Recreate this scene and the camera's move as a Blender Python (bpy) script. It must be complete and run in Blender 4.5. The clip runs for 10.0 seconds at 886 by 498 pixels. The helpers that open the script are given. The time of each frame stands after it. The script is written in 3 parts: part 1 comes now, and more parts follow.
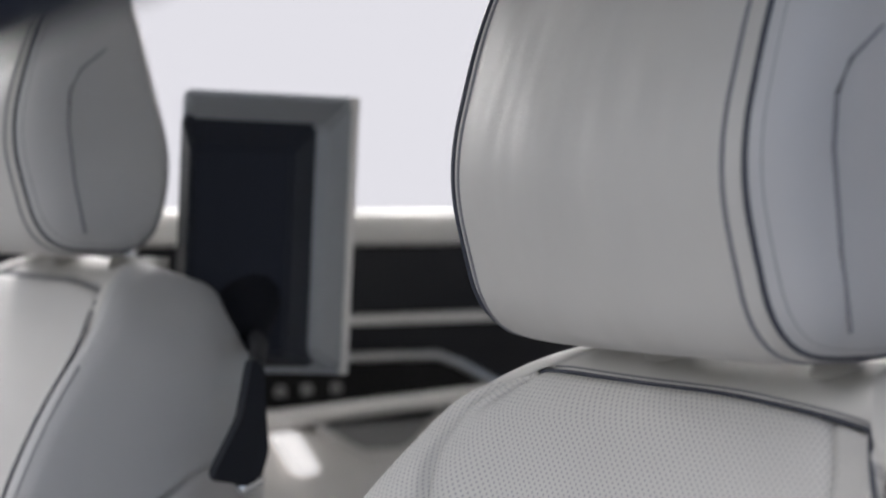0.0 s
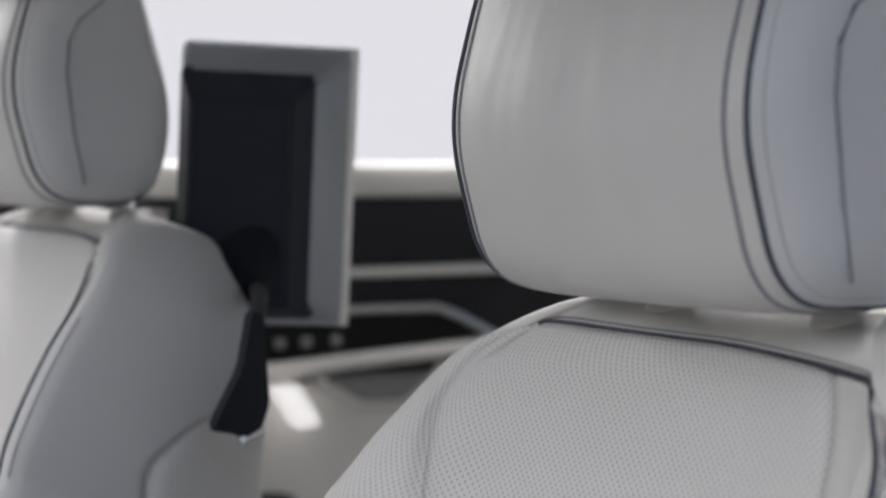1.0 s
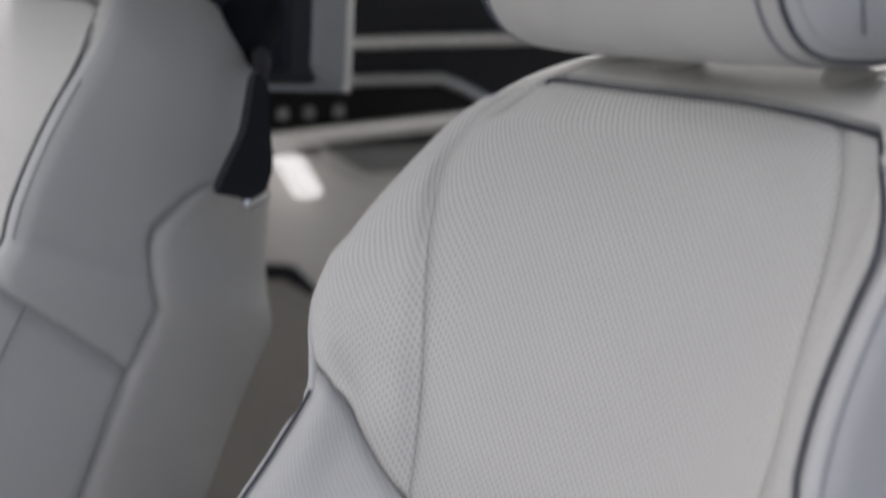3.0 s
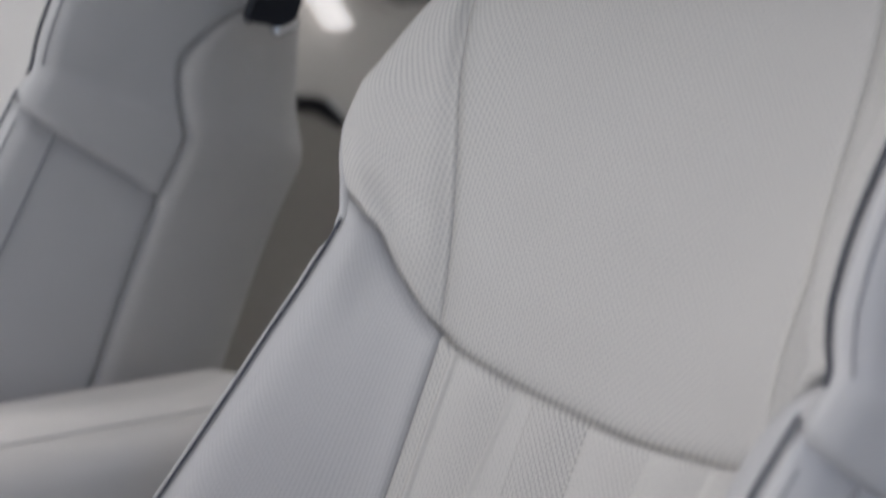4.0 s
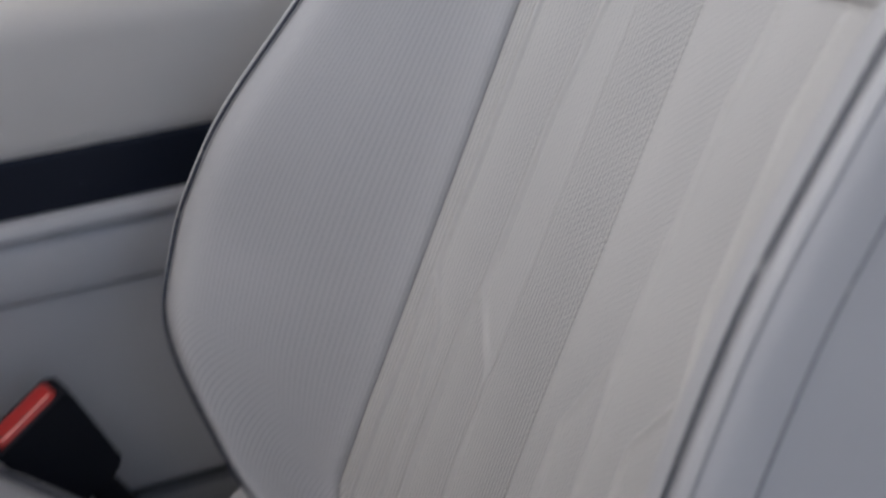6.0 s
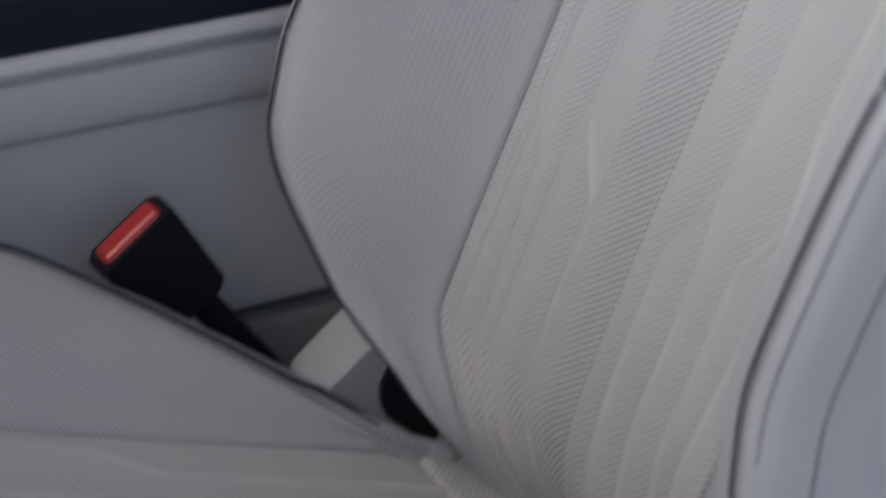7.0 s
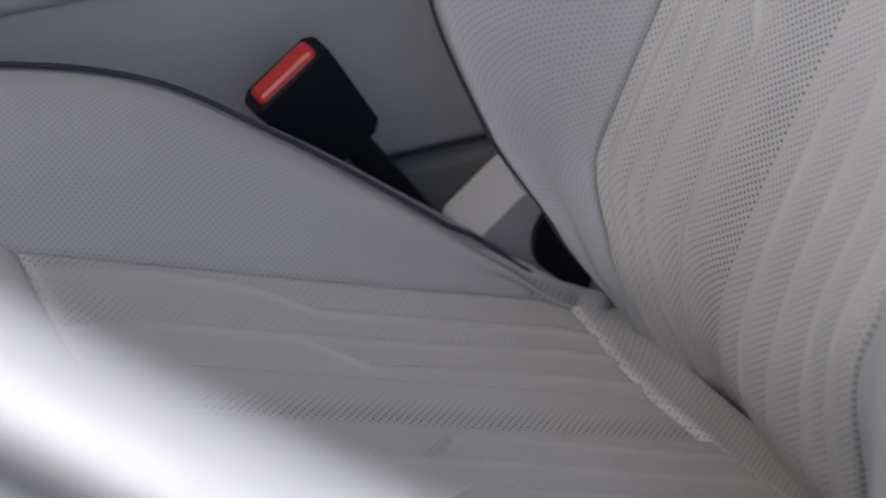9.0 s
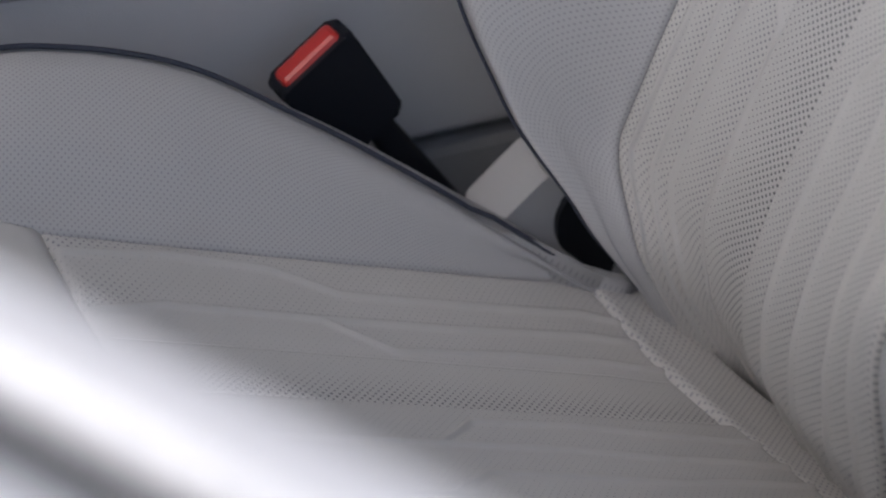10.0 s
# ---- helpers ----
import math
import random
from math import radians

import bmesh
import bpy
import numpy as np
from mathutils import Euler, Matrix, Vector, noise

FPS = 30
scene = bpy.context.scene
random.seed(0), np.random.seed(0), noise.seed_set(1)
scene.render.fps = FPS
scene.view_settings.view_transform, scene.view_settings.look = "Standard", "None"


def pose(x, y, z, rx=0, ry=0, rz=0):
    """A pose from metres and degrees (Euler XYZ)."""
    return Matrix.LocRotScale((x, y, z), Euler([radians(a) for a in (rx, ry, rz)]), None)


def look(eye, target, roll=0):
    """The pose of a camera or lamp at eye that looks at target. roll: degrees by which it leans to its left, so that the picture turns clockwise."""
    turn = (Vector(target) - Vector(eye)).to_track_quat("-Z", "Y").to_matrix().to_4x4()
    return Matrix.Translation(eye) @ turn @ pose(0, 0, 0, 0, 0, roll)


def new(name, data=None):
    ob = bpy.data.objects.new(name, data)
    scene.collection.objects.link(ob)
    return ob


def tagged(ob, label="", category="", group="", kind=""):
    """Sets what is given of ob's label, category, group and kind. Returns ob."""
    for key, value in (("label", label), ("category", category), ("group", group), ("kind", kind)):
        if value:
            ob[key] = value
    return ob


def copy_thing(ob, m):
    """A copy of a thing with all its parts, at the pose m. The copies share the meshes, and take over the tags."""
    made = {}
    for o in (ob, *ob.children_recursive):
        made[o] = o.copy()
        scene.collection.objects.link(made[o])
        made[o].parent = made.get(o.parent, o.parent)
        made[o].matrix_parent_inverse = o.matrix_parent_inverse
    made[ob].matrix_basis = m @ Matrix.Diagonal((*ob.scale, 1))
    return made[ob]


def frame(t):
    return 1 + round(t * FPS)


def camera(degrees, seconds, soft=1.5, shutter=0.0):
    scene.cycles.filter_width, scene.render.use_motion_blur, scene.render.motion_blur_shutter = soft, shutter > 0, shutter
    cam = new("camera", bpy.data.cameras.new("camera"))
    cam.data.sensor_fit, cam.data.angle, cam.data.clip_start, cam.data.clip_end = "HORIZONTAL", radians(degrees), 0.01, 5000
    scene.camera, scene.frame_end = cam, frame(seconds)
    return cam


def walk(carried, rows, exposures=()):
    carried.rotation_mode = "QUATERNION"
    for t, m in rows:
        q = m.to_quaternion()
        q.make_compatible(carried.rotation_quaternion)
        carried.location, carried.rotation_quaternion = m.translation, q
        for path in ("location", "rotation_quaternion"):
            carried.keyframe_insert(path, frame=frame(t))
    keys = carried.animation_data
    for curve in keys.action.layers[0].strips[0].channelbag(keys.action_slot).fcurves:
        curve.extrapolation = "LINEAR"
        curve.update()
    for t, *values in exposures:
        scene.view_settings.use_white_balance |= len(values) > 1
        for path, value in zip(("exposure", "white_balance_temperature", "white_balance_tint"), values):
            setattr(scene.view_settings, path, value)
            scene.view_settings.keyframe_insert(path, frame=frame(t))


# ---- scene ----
# ---- camera ----
cam = camera(27.54, 10.0, soft=2.0, shutter=1.0)
cam.data.dof.use_dof = True
cam.data.dof.focus_distance = 1.08
cam.data.dof.aperture_fstop = 5.0
PATH = [
    (0.0, 0.0000, 0.0000, 1.0500, -32.000, -1.000, 0.000),
    (0.5, 0.0000, 0.0000, 1.0489, -32.023, -1.617, -0.016),
    (1.0, -0.0010, 0.0012, 1.0478, -32.055, -2.451, -0.012),
    (1.5, -0.0009, 0.0023, 1.0445, -32.091, -3.629, 0.002),
    (2.0, -0.0007, 0.0045, 1.0423, -32.086, -5.235, -0.063),
    (2.2, -0.0007, 0.0045, 1.0401, -32.081, -5.941, -0.103),
    (3.3, 0.0009, 0.0099, 1.0291, -31.883, -10.679, -0.246),
    (3.5, 0.0010, 0.0110, 1.0269, -31.725, -11.621, -0.289),
    (4.0, 0.0012, 0.0142, 1.0236, -31.159, -14.374, -0.426),
    (4.5, 0.0016, 0.0186, 1.0192, -30.551, -17.593, -0.451),
    (5.0, 0.0007, 0.0209, 1.0148, -29.886, -20.985, -0.405),
    (5.5, 0.0009, 0.0231, 1.0082, -28.945, -24.677, -0.407),
    (5.7, -0.0001, 0.0243, 1.0049, -28.475, -26.123, -0.459),
    (6.8, -0.0053, 0.0281, 0.9906, -24.865, -32.190, -0.349),
    (7.0, -0.0063, 0.0293, 0.9873, -24.156, -33.069, -0.095),
    (7.5, -0.0094, 0.0317, 0.9818, -22.359, -34.890, 0.605),
    (8.0, -0.0125, 0.0342, 0.9763, -20.771, -36.301, 1.193),
    (8.5, -0.0136, 0.0343, 0.9730, -19.548, -36.988, 1.622),
    (9.0, -0.0135, 0.0354, 0.9708, -18.611, -37.316, 1.912),
    (9.5, -0.0136, 0.0343, 0.9697, -17.990, -37.607, 2.142),
    (10.0, -0.0115, 0.0330, 0.9697, -17.520, -37.740, 2.350),
]
walk(cam, [(t, pose(x, y, z, 90 + pitch, 0, yaw) @ pose(0, 0, 0, 0, 0, -roll)) for t, x, y, z, yaw, pitch, roll in PATH],
     exposures=[(0.0, 0.08, 6400, 10.5), (4.5, 0.0, 6430, 10.5), (7.5, 0.14, 6250, 11.5), (10.0, 0.29, 6300, 11)])

# ---- world and light ----
world = bpy.data.worlds.new("overcast_sky")
scene.world = world
world.use_nodes = True
wn = world.node_tree.nodes
sky = wn.new("ShaderNodeTexSky")
sky.sky_type, sky.sun_disc = "NISHITA", False
sky.sun_elevation, sky.sun_rotation = radians(55), radians(-110)
sky.air_density, sky.dust_density = 1.0, 3.0
wn["Background"].inputs["Strength"].default_value = 0.125
world.node_tree.links.new(sky.outputs[0], wn["Background"].inputs["Color"])
sun = new("sun", bpy.data.lights.new("sun", "SUN"))
sun.data.energy, sun.data.angle, sun.data.color = 1.55, radians(35), (1.0, 0.965, 0.92)
sun.matrix_world = look((-4.0, 0.9, 3.0), (0.5, 0.9, 0.9))

# added lamp under the ceiling edge, in place of the far window's daylight
lamp = new("window_daylight", bpy.data.lights.new("window_daylight", "AREA"))
lamp.data.shape, lamp.data.size, lamp.data.size_y, lamp.data.energy = "RECTANGLE", 1.5, 0.1, 9.0
lamp.data.color = (1.0, 0.98, 0.96)
lamp.matrix_world = look((0.95, 1.97, 1.38), (0.95, 1.6, 0.9))

# ---- materials ----
def material(name, colour, rough=0.5, metal=0.0, grain=900.0, relief=0.15, wear=0.06, coat=0.0, blotch=9.0, folds=0.0):
    """A surface with fine grain relief and soft large-scale variation of its colour."""
    m = bpy.data.materials.new(name)
    m.use_nodes = True
    n, l = m.node_tree.nodes, m.node_tree.links
    b = n["Principled BSDF"]
    b.inputs["Roughness"].default_value, b.inputs["Metallic"].default_value = rough, metal
    b.inputs["Coat Weight"].default_value = coat
    tc = n.new("ShaderNodeTexCoord")
    big = n.new("ShaderNodeTexNoise")
    big.inputs["Scale"].default_value, big.inputs["Detail"].default_value = blotch, 4
    l.new(tc.outputs["Object"], big.inputs["Vector"])
    ramp = n.new("ShaderNodeMix")
    ramp.data_type = "RGBA"
    ramp.inputs["A"].default_value = (*[c * (1 - wear) for c in colour], 1)
    ramp.inputs["B"].default_value = (*[min(1, c * (1 + wear)) for c in colour], 1)
    l.new(big.outputs["Fac"], ramp.inputs["Factor"])
    l.new(ramp.outputs["Result"], b.inputs["Base Color"])
    rr = n.new("ShaderNodeMapRange")
    rr.inputs["To Min"].default_value, rr.inputs["To Max"].default_value = rough * 0.88, min(1, rough * 1.12)
    l.new(big.outputs["Fac"], rr.inputs["Value"])
    l.new(rr.outputs["Result"], b.inputs["Roughness"])
    if relief:
        fine = n.new("ShaderNodeTexVoronoi")
        fine.inputs["Scale"].default_value = grain
        l.new(tc.outputs["Object"], fine.inputs["Vector"])
        bump = n.new("ShaderNodeBump")
        bump.inputs["Strength"].default_value, bump.inputs["Distance"].default_value = relief, 0.0006
        l.new(fine.outputs["Distance"], bump.inputs["Height"])
        l.new(bump.outputs["Normal"], b.inputs["Normal"])
        if folds:
            mp = n.new("ShaderNodeMapping")
            mp.inputs["Rotation"].default_value = (0.5, 0.0, 0.0)
            mp.inputs["Scale"].default_value = (16, 18, 5)
            l.new(tc.outputs["Object"], mp.inputs["Vector"])
            wrinkle = n.new("ShaderNodeTexNoise")
            wrinkle.inputs["Scale"].default_value, wrinkle.inputs["Detail"].default_value = 1.0, 2
            l.new(mp.outputs[0], wrinkle.inputs["Vector"])
            soft = n.new("ShaderNodeBump")
            soft.inputs["Strength"].default_value, soft.inputs["Distance"].default_value = folds, 0.009
            l.new(wrinkle.outputs["Fac"], soft.inputs["Height"])
            l.new(soft.outputs["Normal"], bump.inputs["Normal"])
    return m


def math_node(m, op, a, b=None):
    x = m.node_tree.nodes.new("ShaderNodeMath")
    x.operation = op
    for i, v in enumerate((a, b)):
        if v is None:
            continue
        if isinstance(v, (int, float)):
            x.inputs[i].default_value = v
        else:
            m.node_tree.links.new(v, x.inputs[i])
    return x.outputs[0]


def perforated(name, colour, pitch=0.0052, hole=0.0009, rough=0.5, ink=0.3):
    """Leather with staggered rows of small punched holes, laid out in metres on the panel's own map."""
    m = material(name, colour, rough)
    n, l = m.node_tree.nodes, m.node_tree.links
    b = n["Principled BSDF"]
    uv = n.new("ShaderNodeUVMap")
    sep = n.new("ShaderNodeSeparateXYZ")
    l.new(uv.outputs[0], sep.inputs[0])
    u, v = sep.outputs[0], sep.outputs[1]

    def dots(shift):
        du = math_node(m, "MULTIPLY", math_node(m, "SUBTRACT", math_node(m, "FRACT", math_node(m, "ADD", math_node(m, "DIVIDE", u, pitch), shift)), 0.5), pitch)
        dv = math_node(m, "MULTIPLY", math_node(m, "SUBTRACT", math_node(m, "FRACT", math_node(m, "ADD", math_node(m, "DIVIDE", v, pitch), shift)), 0.5), pitch)
        return math_node(m, "SQRT", math_node(m, "ADD", math_node(m, "MULTIPLY", du, du), math_node(m, "MULTIPLY", dv, dv)))

    size = n.new("ShaderNodeAttribute")
    size.attribute_name = "punch"
    d = math_node(m, "DIVIDE", math_node(m, "MINIMUM", dots(0.0), dots(0.5)), math_node(m, "MAXIMUM", size.outputs["Fac"], 0.05))
    step = n.new("ShaderNodeMapRange")
    step.inputs["From Min"].default_value, step.inputs["From Max"].default_value = hole * 0.7, hole * 1.25
    l.new(d, step.inputs["Value"])
    mix = n.new("ShaderNodeMix")
    mix.data_type = "RGBA"
    mix.inputs["A"].default_value = (ink, ink, ink * 1.05, 1)
    l.new(step.outputs[0], mix.inputs["Factor"])
    l.new(b.inputs["Base Color"].links[0].from_socket, mix.inputs["B"])
    l.new(mix.outputs["Result"], b.inputs["Base Color"])
    bump = n.new("ShaderNodeBump")
    bump.inputs["Strength"].default_value, bump.inputs["Distance"].default_value = 0.3, 0.0008
    l.new(step.outputs[0], bump.inputs["Height"])
    l.new(b.inputs["Normal"].links[0].from_socket, bump.inputs["Normal"])
    l.new(bump.outputs["Normal"], b.inputs["Normal"])
    return m


GREY = (0.52, 0.51, 0.49)
LEATHER = material("grey_leather", GREY, 0.48, grain=1100, relief=0.18)
SIDE = material("mid_grey_leather", (0.462, 0.463, 0.468), 0.48, grain=1100, relief=0.18)
PERF_SIDE = perforated("finely_perforated_mid_grey_leather", (0.462, 0.463, 0.468), 0.0042, 0.0006, ink=0.32)
SOFT = material("creased_leather", GREY, 0.48, grain=1100, relief=0.18, folds=1.0)
PERF = perforated("perforated_leather", GREY, 0.0052, 0.00085)
PERF_FINE = perforated("finely_perforated_leather", GREY, 0.0052, 0.00085, ink=0.24)
PERF_BOLD = perforated("boldly_perforated_leather", GREY, 0.0052, 0.00098, ink=0.15)
PIPING = material("navy_piping", (0.035, 0.04, 0.06), 0.45)
THREAD = material("grey_thread", (0.2, 0.2, 0.22), 0.7)
SHELL = material("grey_seat_shell", (0.5, 0.49, 0.48), 0.5, relief=0.1)
CHROME = material("chrome", (0.85, 0.85, 0.86), 0.12, 1.0, relief=0)
BRUSHED = material("satin_aluminium", (0.72, 0.71, 0.7), 0.3, 1.0, relief=0.05)
SILVER = material("silver_frame", (0.33, 0.35, 0.38), 0.35, 0.7, relief=0.03)
BLACK = material("black_plastic", (0.012, 0.014, 0.02), 0.4, relief=0.1)
MATT = material("matt_black_plastic", (0.008, 0.009, 0.013), 0.8, relief=0.1)
GLOSS = material("gloss_black", (0.004, 0.004, 0.005), 0.25, relief=0, coat=0.5)
DARKTRIM = material("charcoal_trim", (0.018, 0.018, 0.021), 0.6, grain=600, relief=0.25)
DARKBAND = material("dark_console_band", (0.014, 0.018, 0.03), 0.4, relief=0.1)
PALE = material("pale_door_trim", (0.8, 0.78, 0.75), 0.4, grain=800)
CREAM = material("pale_soft_trim", (0.66, 0.64, 0.61), 0.5, grain=800)
CONSOLE = material("grey_console_plastic", (0.56, 0.57, 0.59), 0.55, grain=700, relief=0.3)
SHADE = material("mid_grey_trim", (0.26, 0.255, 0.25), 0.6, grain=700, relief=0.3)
POCKET = material("umber_trim", (0.36, 0.34, 0.31), 0.7, grain=600, relief=0.3)
CARPET = material("grey_carpet", (0.32, 0.33, 0.34), 0.95, grain=500, relief=0.8, wear=0.15)
RED = material("red_button", (0.55, 0.03, 0.025), 0.3, relief=0.02, coat=0.4)
PAINT = material("white_car_paint", (0.82, 0.81, 0.80), 0.25, relief=0, coat=0.6)
RUBBER = material("rubber_seal", (0.12, 0.12, 0.12), 0.7)
HEADLINER = material("pale_headliner", (0.6, 0.59, 0.57), 0.9, grain=500, relief=0.4)
FLOOR_OUT = material("pale_concrete", (0.5, 0.5, 0.49), 0.8, grain=60, relief=0.3, wear=0.12)
GLASS = bpy.data.materials.new("window_glass")
GLASS.use_nodes = True
GLASS.node_tree.nodes["Principled BSDF"].inputs["Transmission Weight"].default_value = 1.0
GLASS.node_tree.nodes["Principled BSDF"].inputs["Roughness"].default_value = 0.0
GLASS.node_tree.nodes["Principled BSDF"].inputs["IOR"].default_value = 1.05
# pale surface with its own glow, for a bright patch on the door
GLOW_PALE = material("glowing_pale", (0.8, 0.78, 0.76), 0.4, relief=0)
GLOW_PALE.node_tree.nodes["Principled BSDF"].inputs["Emission Color"].default_value = (1.0, 0.96, 0.95, 1)
GLOW_PALE.node_tree.nodes["Principled BSDF"].inputs["Emission Strength"].default_value = 0.6
GLOSS.node_tree.nodes["Principled BSDF"].inputs["Coat Weight"].default_value = 0.05
for dark in (BLACK, MATT, GLOSS, DARKTRIM, DARKBAND):
    dark.node_tree.nodes["Principled BSDF"].inputs["Specular IOR Level"].default_value = 0.2
GLOW = bpy.data.materials.new("bright_sky_backdrop")
GLOW.use_nodes = True
GLOW.node_tree.nodes["Principled BSDF"].inputs["Base Color"].default_value = (0.0, 0.0, 0.0, 1)
GLOW.node_tree.nodes["Principled BSDF"].inputs["Emission Color"].default_value = (0.97, 0.95, 1.0, 1)
GLOW.node_tree.nodes["Principled BSDF"].inputs["Emission Strength"].default_value = 0.92


# ---- mesh helpers ----
def mesh_object(name, data, mat, parent=None, label=""):
    ob = new(name, data)
    if mat:
        data.materials.append(mat)
    if parent:
        ob.parent = parent
    if label:
        ob["label"] = label
    return ob


def part(name, bm, mat, parent=None, label="", smooth=True):
    bmesh.ops.recalc_face_normals(bm, faces=bm.faces)
    me = bpy.data.meshes.new(name)
    bm.to_mesh(me)
    bm.free()
    me.polygons.foreach_set("use_smooth", [smooth] * len(me.polygons))
    if smooth:
        me.set_sharp_from_angle(angle=radians(40))
    return mesh_object(name, me, mat, parent, label)


def anchor(name, at=(0, 0, 0)):
    e = new(name)
    e.location = at
    return e


def smooth01(x):
    x = min(1.0, max(0.0, x))
    return x * x * (3 - 2 * x)


def spline(xs, ys):
    """A smooth curve through the knots (Hermite, with limited slopes)."""
    xs, ys = np.array(xs, float), np.array(ys, float)
    h, d = np.diff(xs), np.diff(ys) / np.diff(xs)
    m = np.r_[d[0], [0 if a * b <= 0 else 2 * a * b / (a + b) for a, b in zip(d[:-1], d[1:])], d[-1]]

    def f(x):
        x = min(max(x, xs[0]), xs[-1])
        i = min(int(np.searchsorted(xs, x, "right")) - 1, len(h) - 1)
        t = (x - xs[i]) / h[i]
        return float(ys[i] * (1 + 2 * t) * (1 - t) ** 2 + ys[i + 1] * t * t * (3 - 2 * t)
                     + h[i] * (m[i] * t * (1 - t) ** 2 - m[i + 1] * t * t * (1 - t)))
    return f


def patch(name, S, a0, a1, b0, b1, mat, parent, label="", na=40, nb=60, dip=0.006, edge=0.012, thick=0.008, puff=0.0, sides="abAB", relief=None, punch=None):
    """A panel of the surface S(a, b), from a0(b) to a1(b) and b0(a..) to b1: puffed, its edges drawn down into the seams, and closed behind.
    a0, a1: numbers or functions of b; b0, b1: numbers or functions of the share across (0 to 1)."""
    fa0 = a0 if callable(a0) else (lambda b: a0)
    fa1 = a1 if callable(a1) else (lambda b: a1)
    fb0 = b0 if callable(b0) else (lambda k: b0)
    fb1 = b1 if callable(b1) else (lambda k: b1)
    verts, uvs, holes = [], [], []
    e = 0.002
    inner = []
    for j in range(nb + 1):
        for i in range(na + 1):
            k, q = i / na, j / nb
            lo, hi = fb0(k), fb1(k)
            b = lo + (hi - lo) * q
            l, r = fa0(b), fa1(b)
            a = l + (r - l) * k
            p = S(a, b)
            nrm = (S(a + e, b) - S(a - e, b)).cross(S(a, b + e) - S(a, b - e)) * (-1 if S is S_back else 1)
            nrm = nrm.normalized() if nrm.length > 1e-12 else Vector((0, 0, 1))
            dist = 1.0
            if "a" in sides:
                dist = min(dist, a - l)
            if "A" in sides:
                dist = min(dist, r - a)
            if "b" in sides:
                dist = min(dist, b - lo)
            if "B" in sides:
                dist = min(dist, hi - b)
            w = min(1.0, max(0.0, dist / edge))
            off = -dip * (1 - math.sqrt(max(0.0, 1 - (1 - w) ** 2))) + puff * smooth01(dist / 0.06)
            if relief:
                off += relief(a, b)
            verts.append(p + nrm * off)
            inner.append(p - nrm * (thick + dip))
            uvs.append((a, b))
            holes.append(punch(a, b) if punch else 1.0)
    n1 = na + 1
    count = len(verts)
    faces = []
    for j in range(nb):
        for i in range(na):
            q = j * n1 + i
            faces.append((q, q + 1, q + n1 + 1, q + n1))
    for j in range(nb):
        for i in range(na):
            q = count + j * n1 + i
            faces.append((q, q + n1, q + n1 + 1, q + 1))
    rim = [i for i in range(na)] + [j * n1 + na for j in range(nb)] + [nb * n1 + i for i in range(na, 0, -1)] + [j * n1 for j in range(nb, 0, -1)]
    for x, y in zip(rim, rim[1:] + rim[:1]):
        faces.append((y, x, x + count, y + count))
    me = bpy.data.meshes.new(name)
    me.from_pydata([tuple(v) for v in verts + inner], [], faces)
    lay = me.uv_layers.new(name="UVMap")
    vi = np.empty(len(me.loops), int)
    me.loops.foreach_get("vertex_index", vi)
    uv = np.array(uvs + uvs)[vi]
    lay.data.foreach_set("uv", uv.ravel())
    me.attributes.new("punch", "FLOAT", "POINT").data.foreach_set("value", holes + holes)
    me.polygons.foreach_set("use_smooth", [True] * len(me.polygons))
    if S is S_back:
        me.flip_normals()
    me.update()
    return mesh_object(name, me, mat, parent, label)


def tube(name, points, radius, mat, parent=None, label="", sides=8, flat=1.0, closed=False, up=None):
    """A cord along points; flat below 1 presses it along up."""
    pts = [Vector(p) for p in points]
    bm = bmesh.new()
    rings = []
    n = len(pts)
    for i, p in enumerate(pts):
        if closed:
            d = pts[(i + 1) % n] - pts[i - 1]
        else:
            d = pts[min(i + 1, n - 1)] - pts[max(i - 1, 0)]
        d.normalize()
        u = Vector(up) if up else (Vector((0, 0, 1)) if abs(d.z) < 0.9 else Vector((1, 0, 0)))
        s = d.cross(u).normalized()
        u = s.cross(d).normalized()
        rings.append([bm.verts.new(p + (s * math.cos(6.28318 * k / sides) + u * flat * math.sin(6.28318 * k / sides)) * radius) for k in range(sides)])
    for a, b in zip(rings, rings[1:] + ([rings[0]] if closed else [])):
        for k in range(sides):
            bm.faces.new((a[k], a[(k + 1) % sides], b[(k + 1) % sides], b[k]))
    if not closed:
        bm.faces.new(rings[0][::-1])
        bm.faces.new(rings[-1])
    return part(name, bm, mat, parent, label)


def slab(name, size, at, mat, parent=None, label="", bevel=0.004, turn=(0, 0, 0), segments=2, smooth=True):
    """A box with rounded edges."""
    bm = bmesh.new()
    bmesh.ops.create_cube(bm, size=1)
    bmesh.ops.scale(bm, vec=size, verts=bm.verts)
    if bevel:
        bmesh.ops.bevel(bm, geom=bm.edges[:], offset=min(bevel, 0.49 * min(size)), segments=segments, affect="EDGES", profile=0.5)
    bmesh.ops.transform(bm, matrix=pose(*at, *turn), verts=bm.verts)
    return part(name, bm, mat, parent, label, smooth and bevel > 0.01)


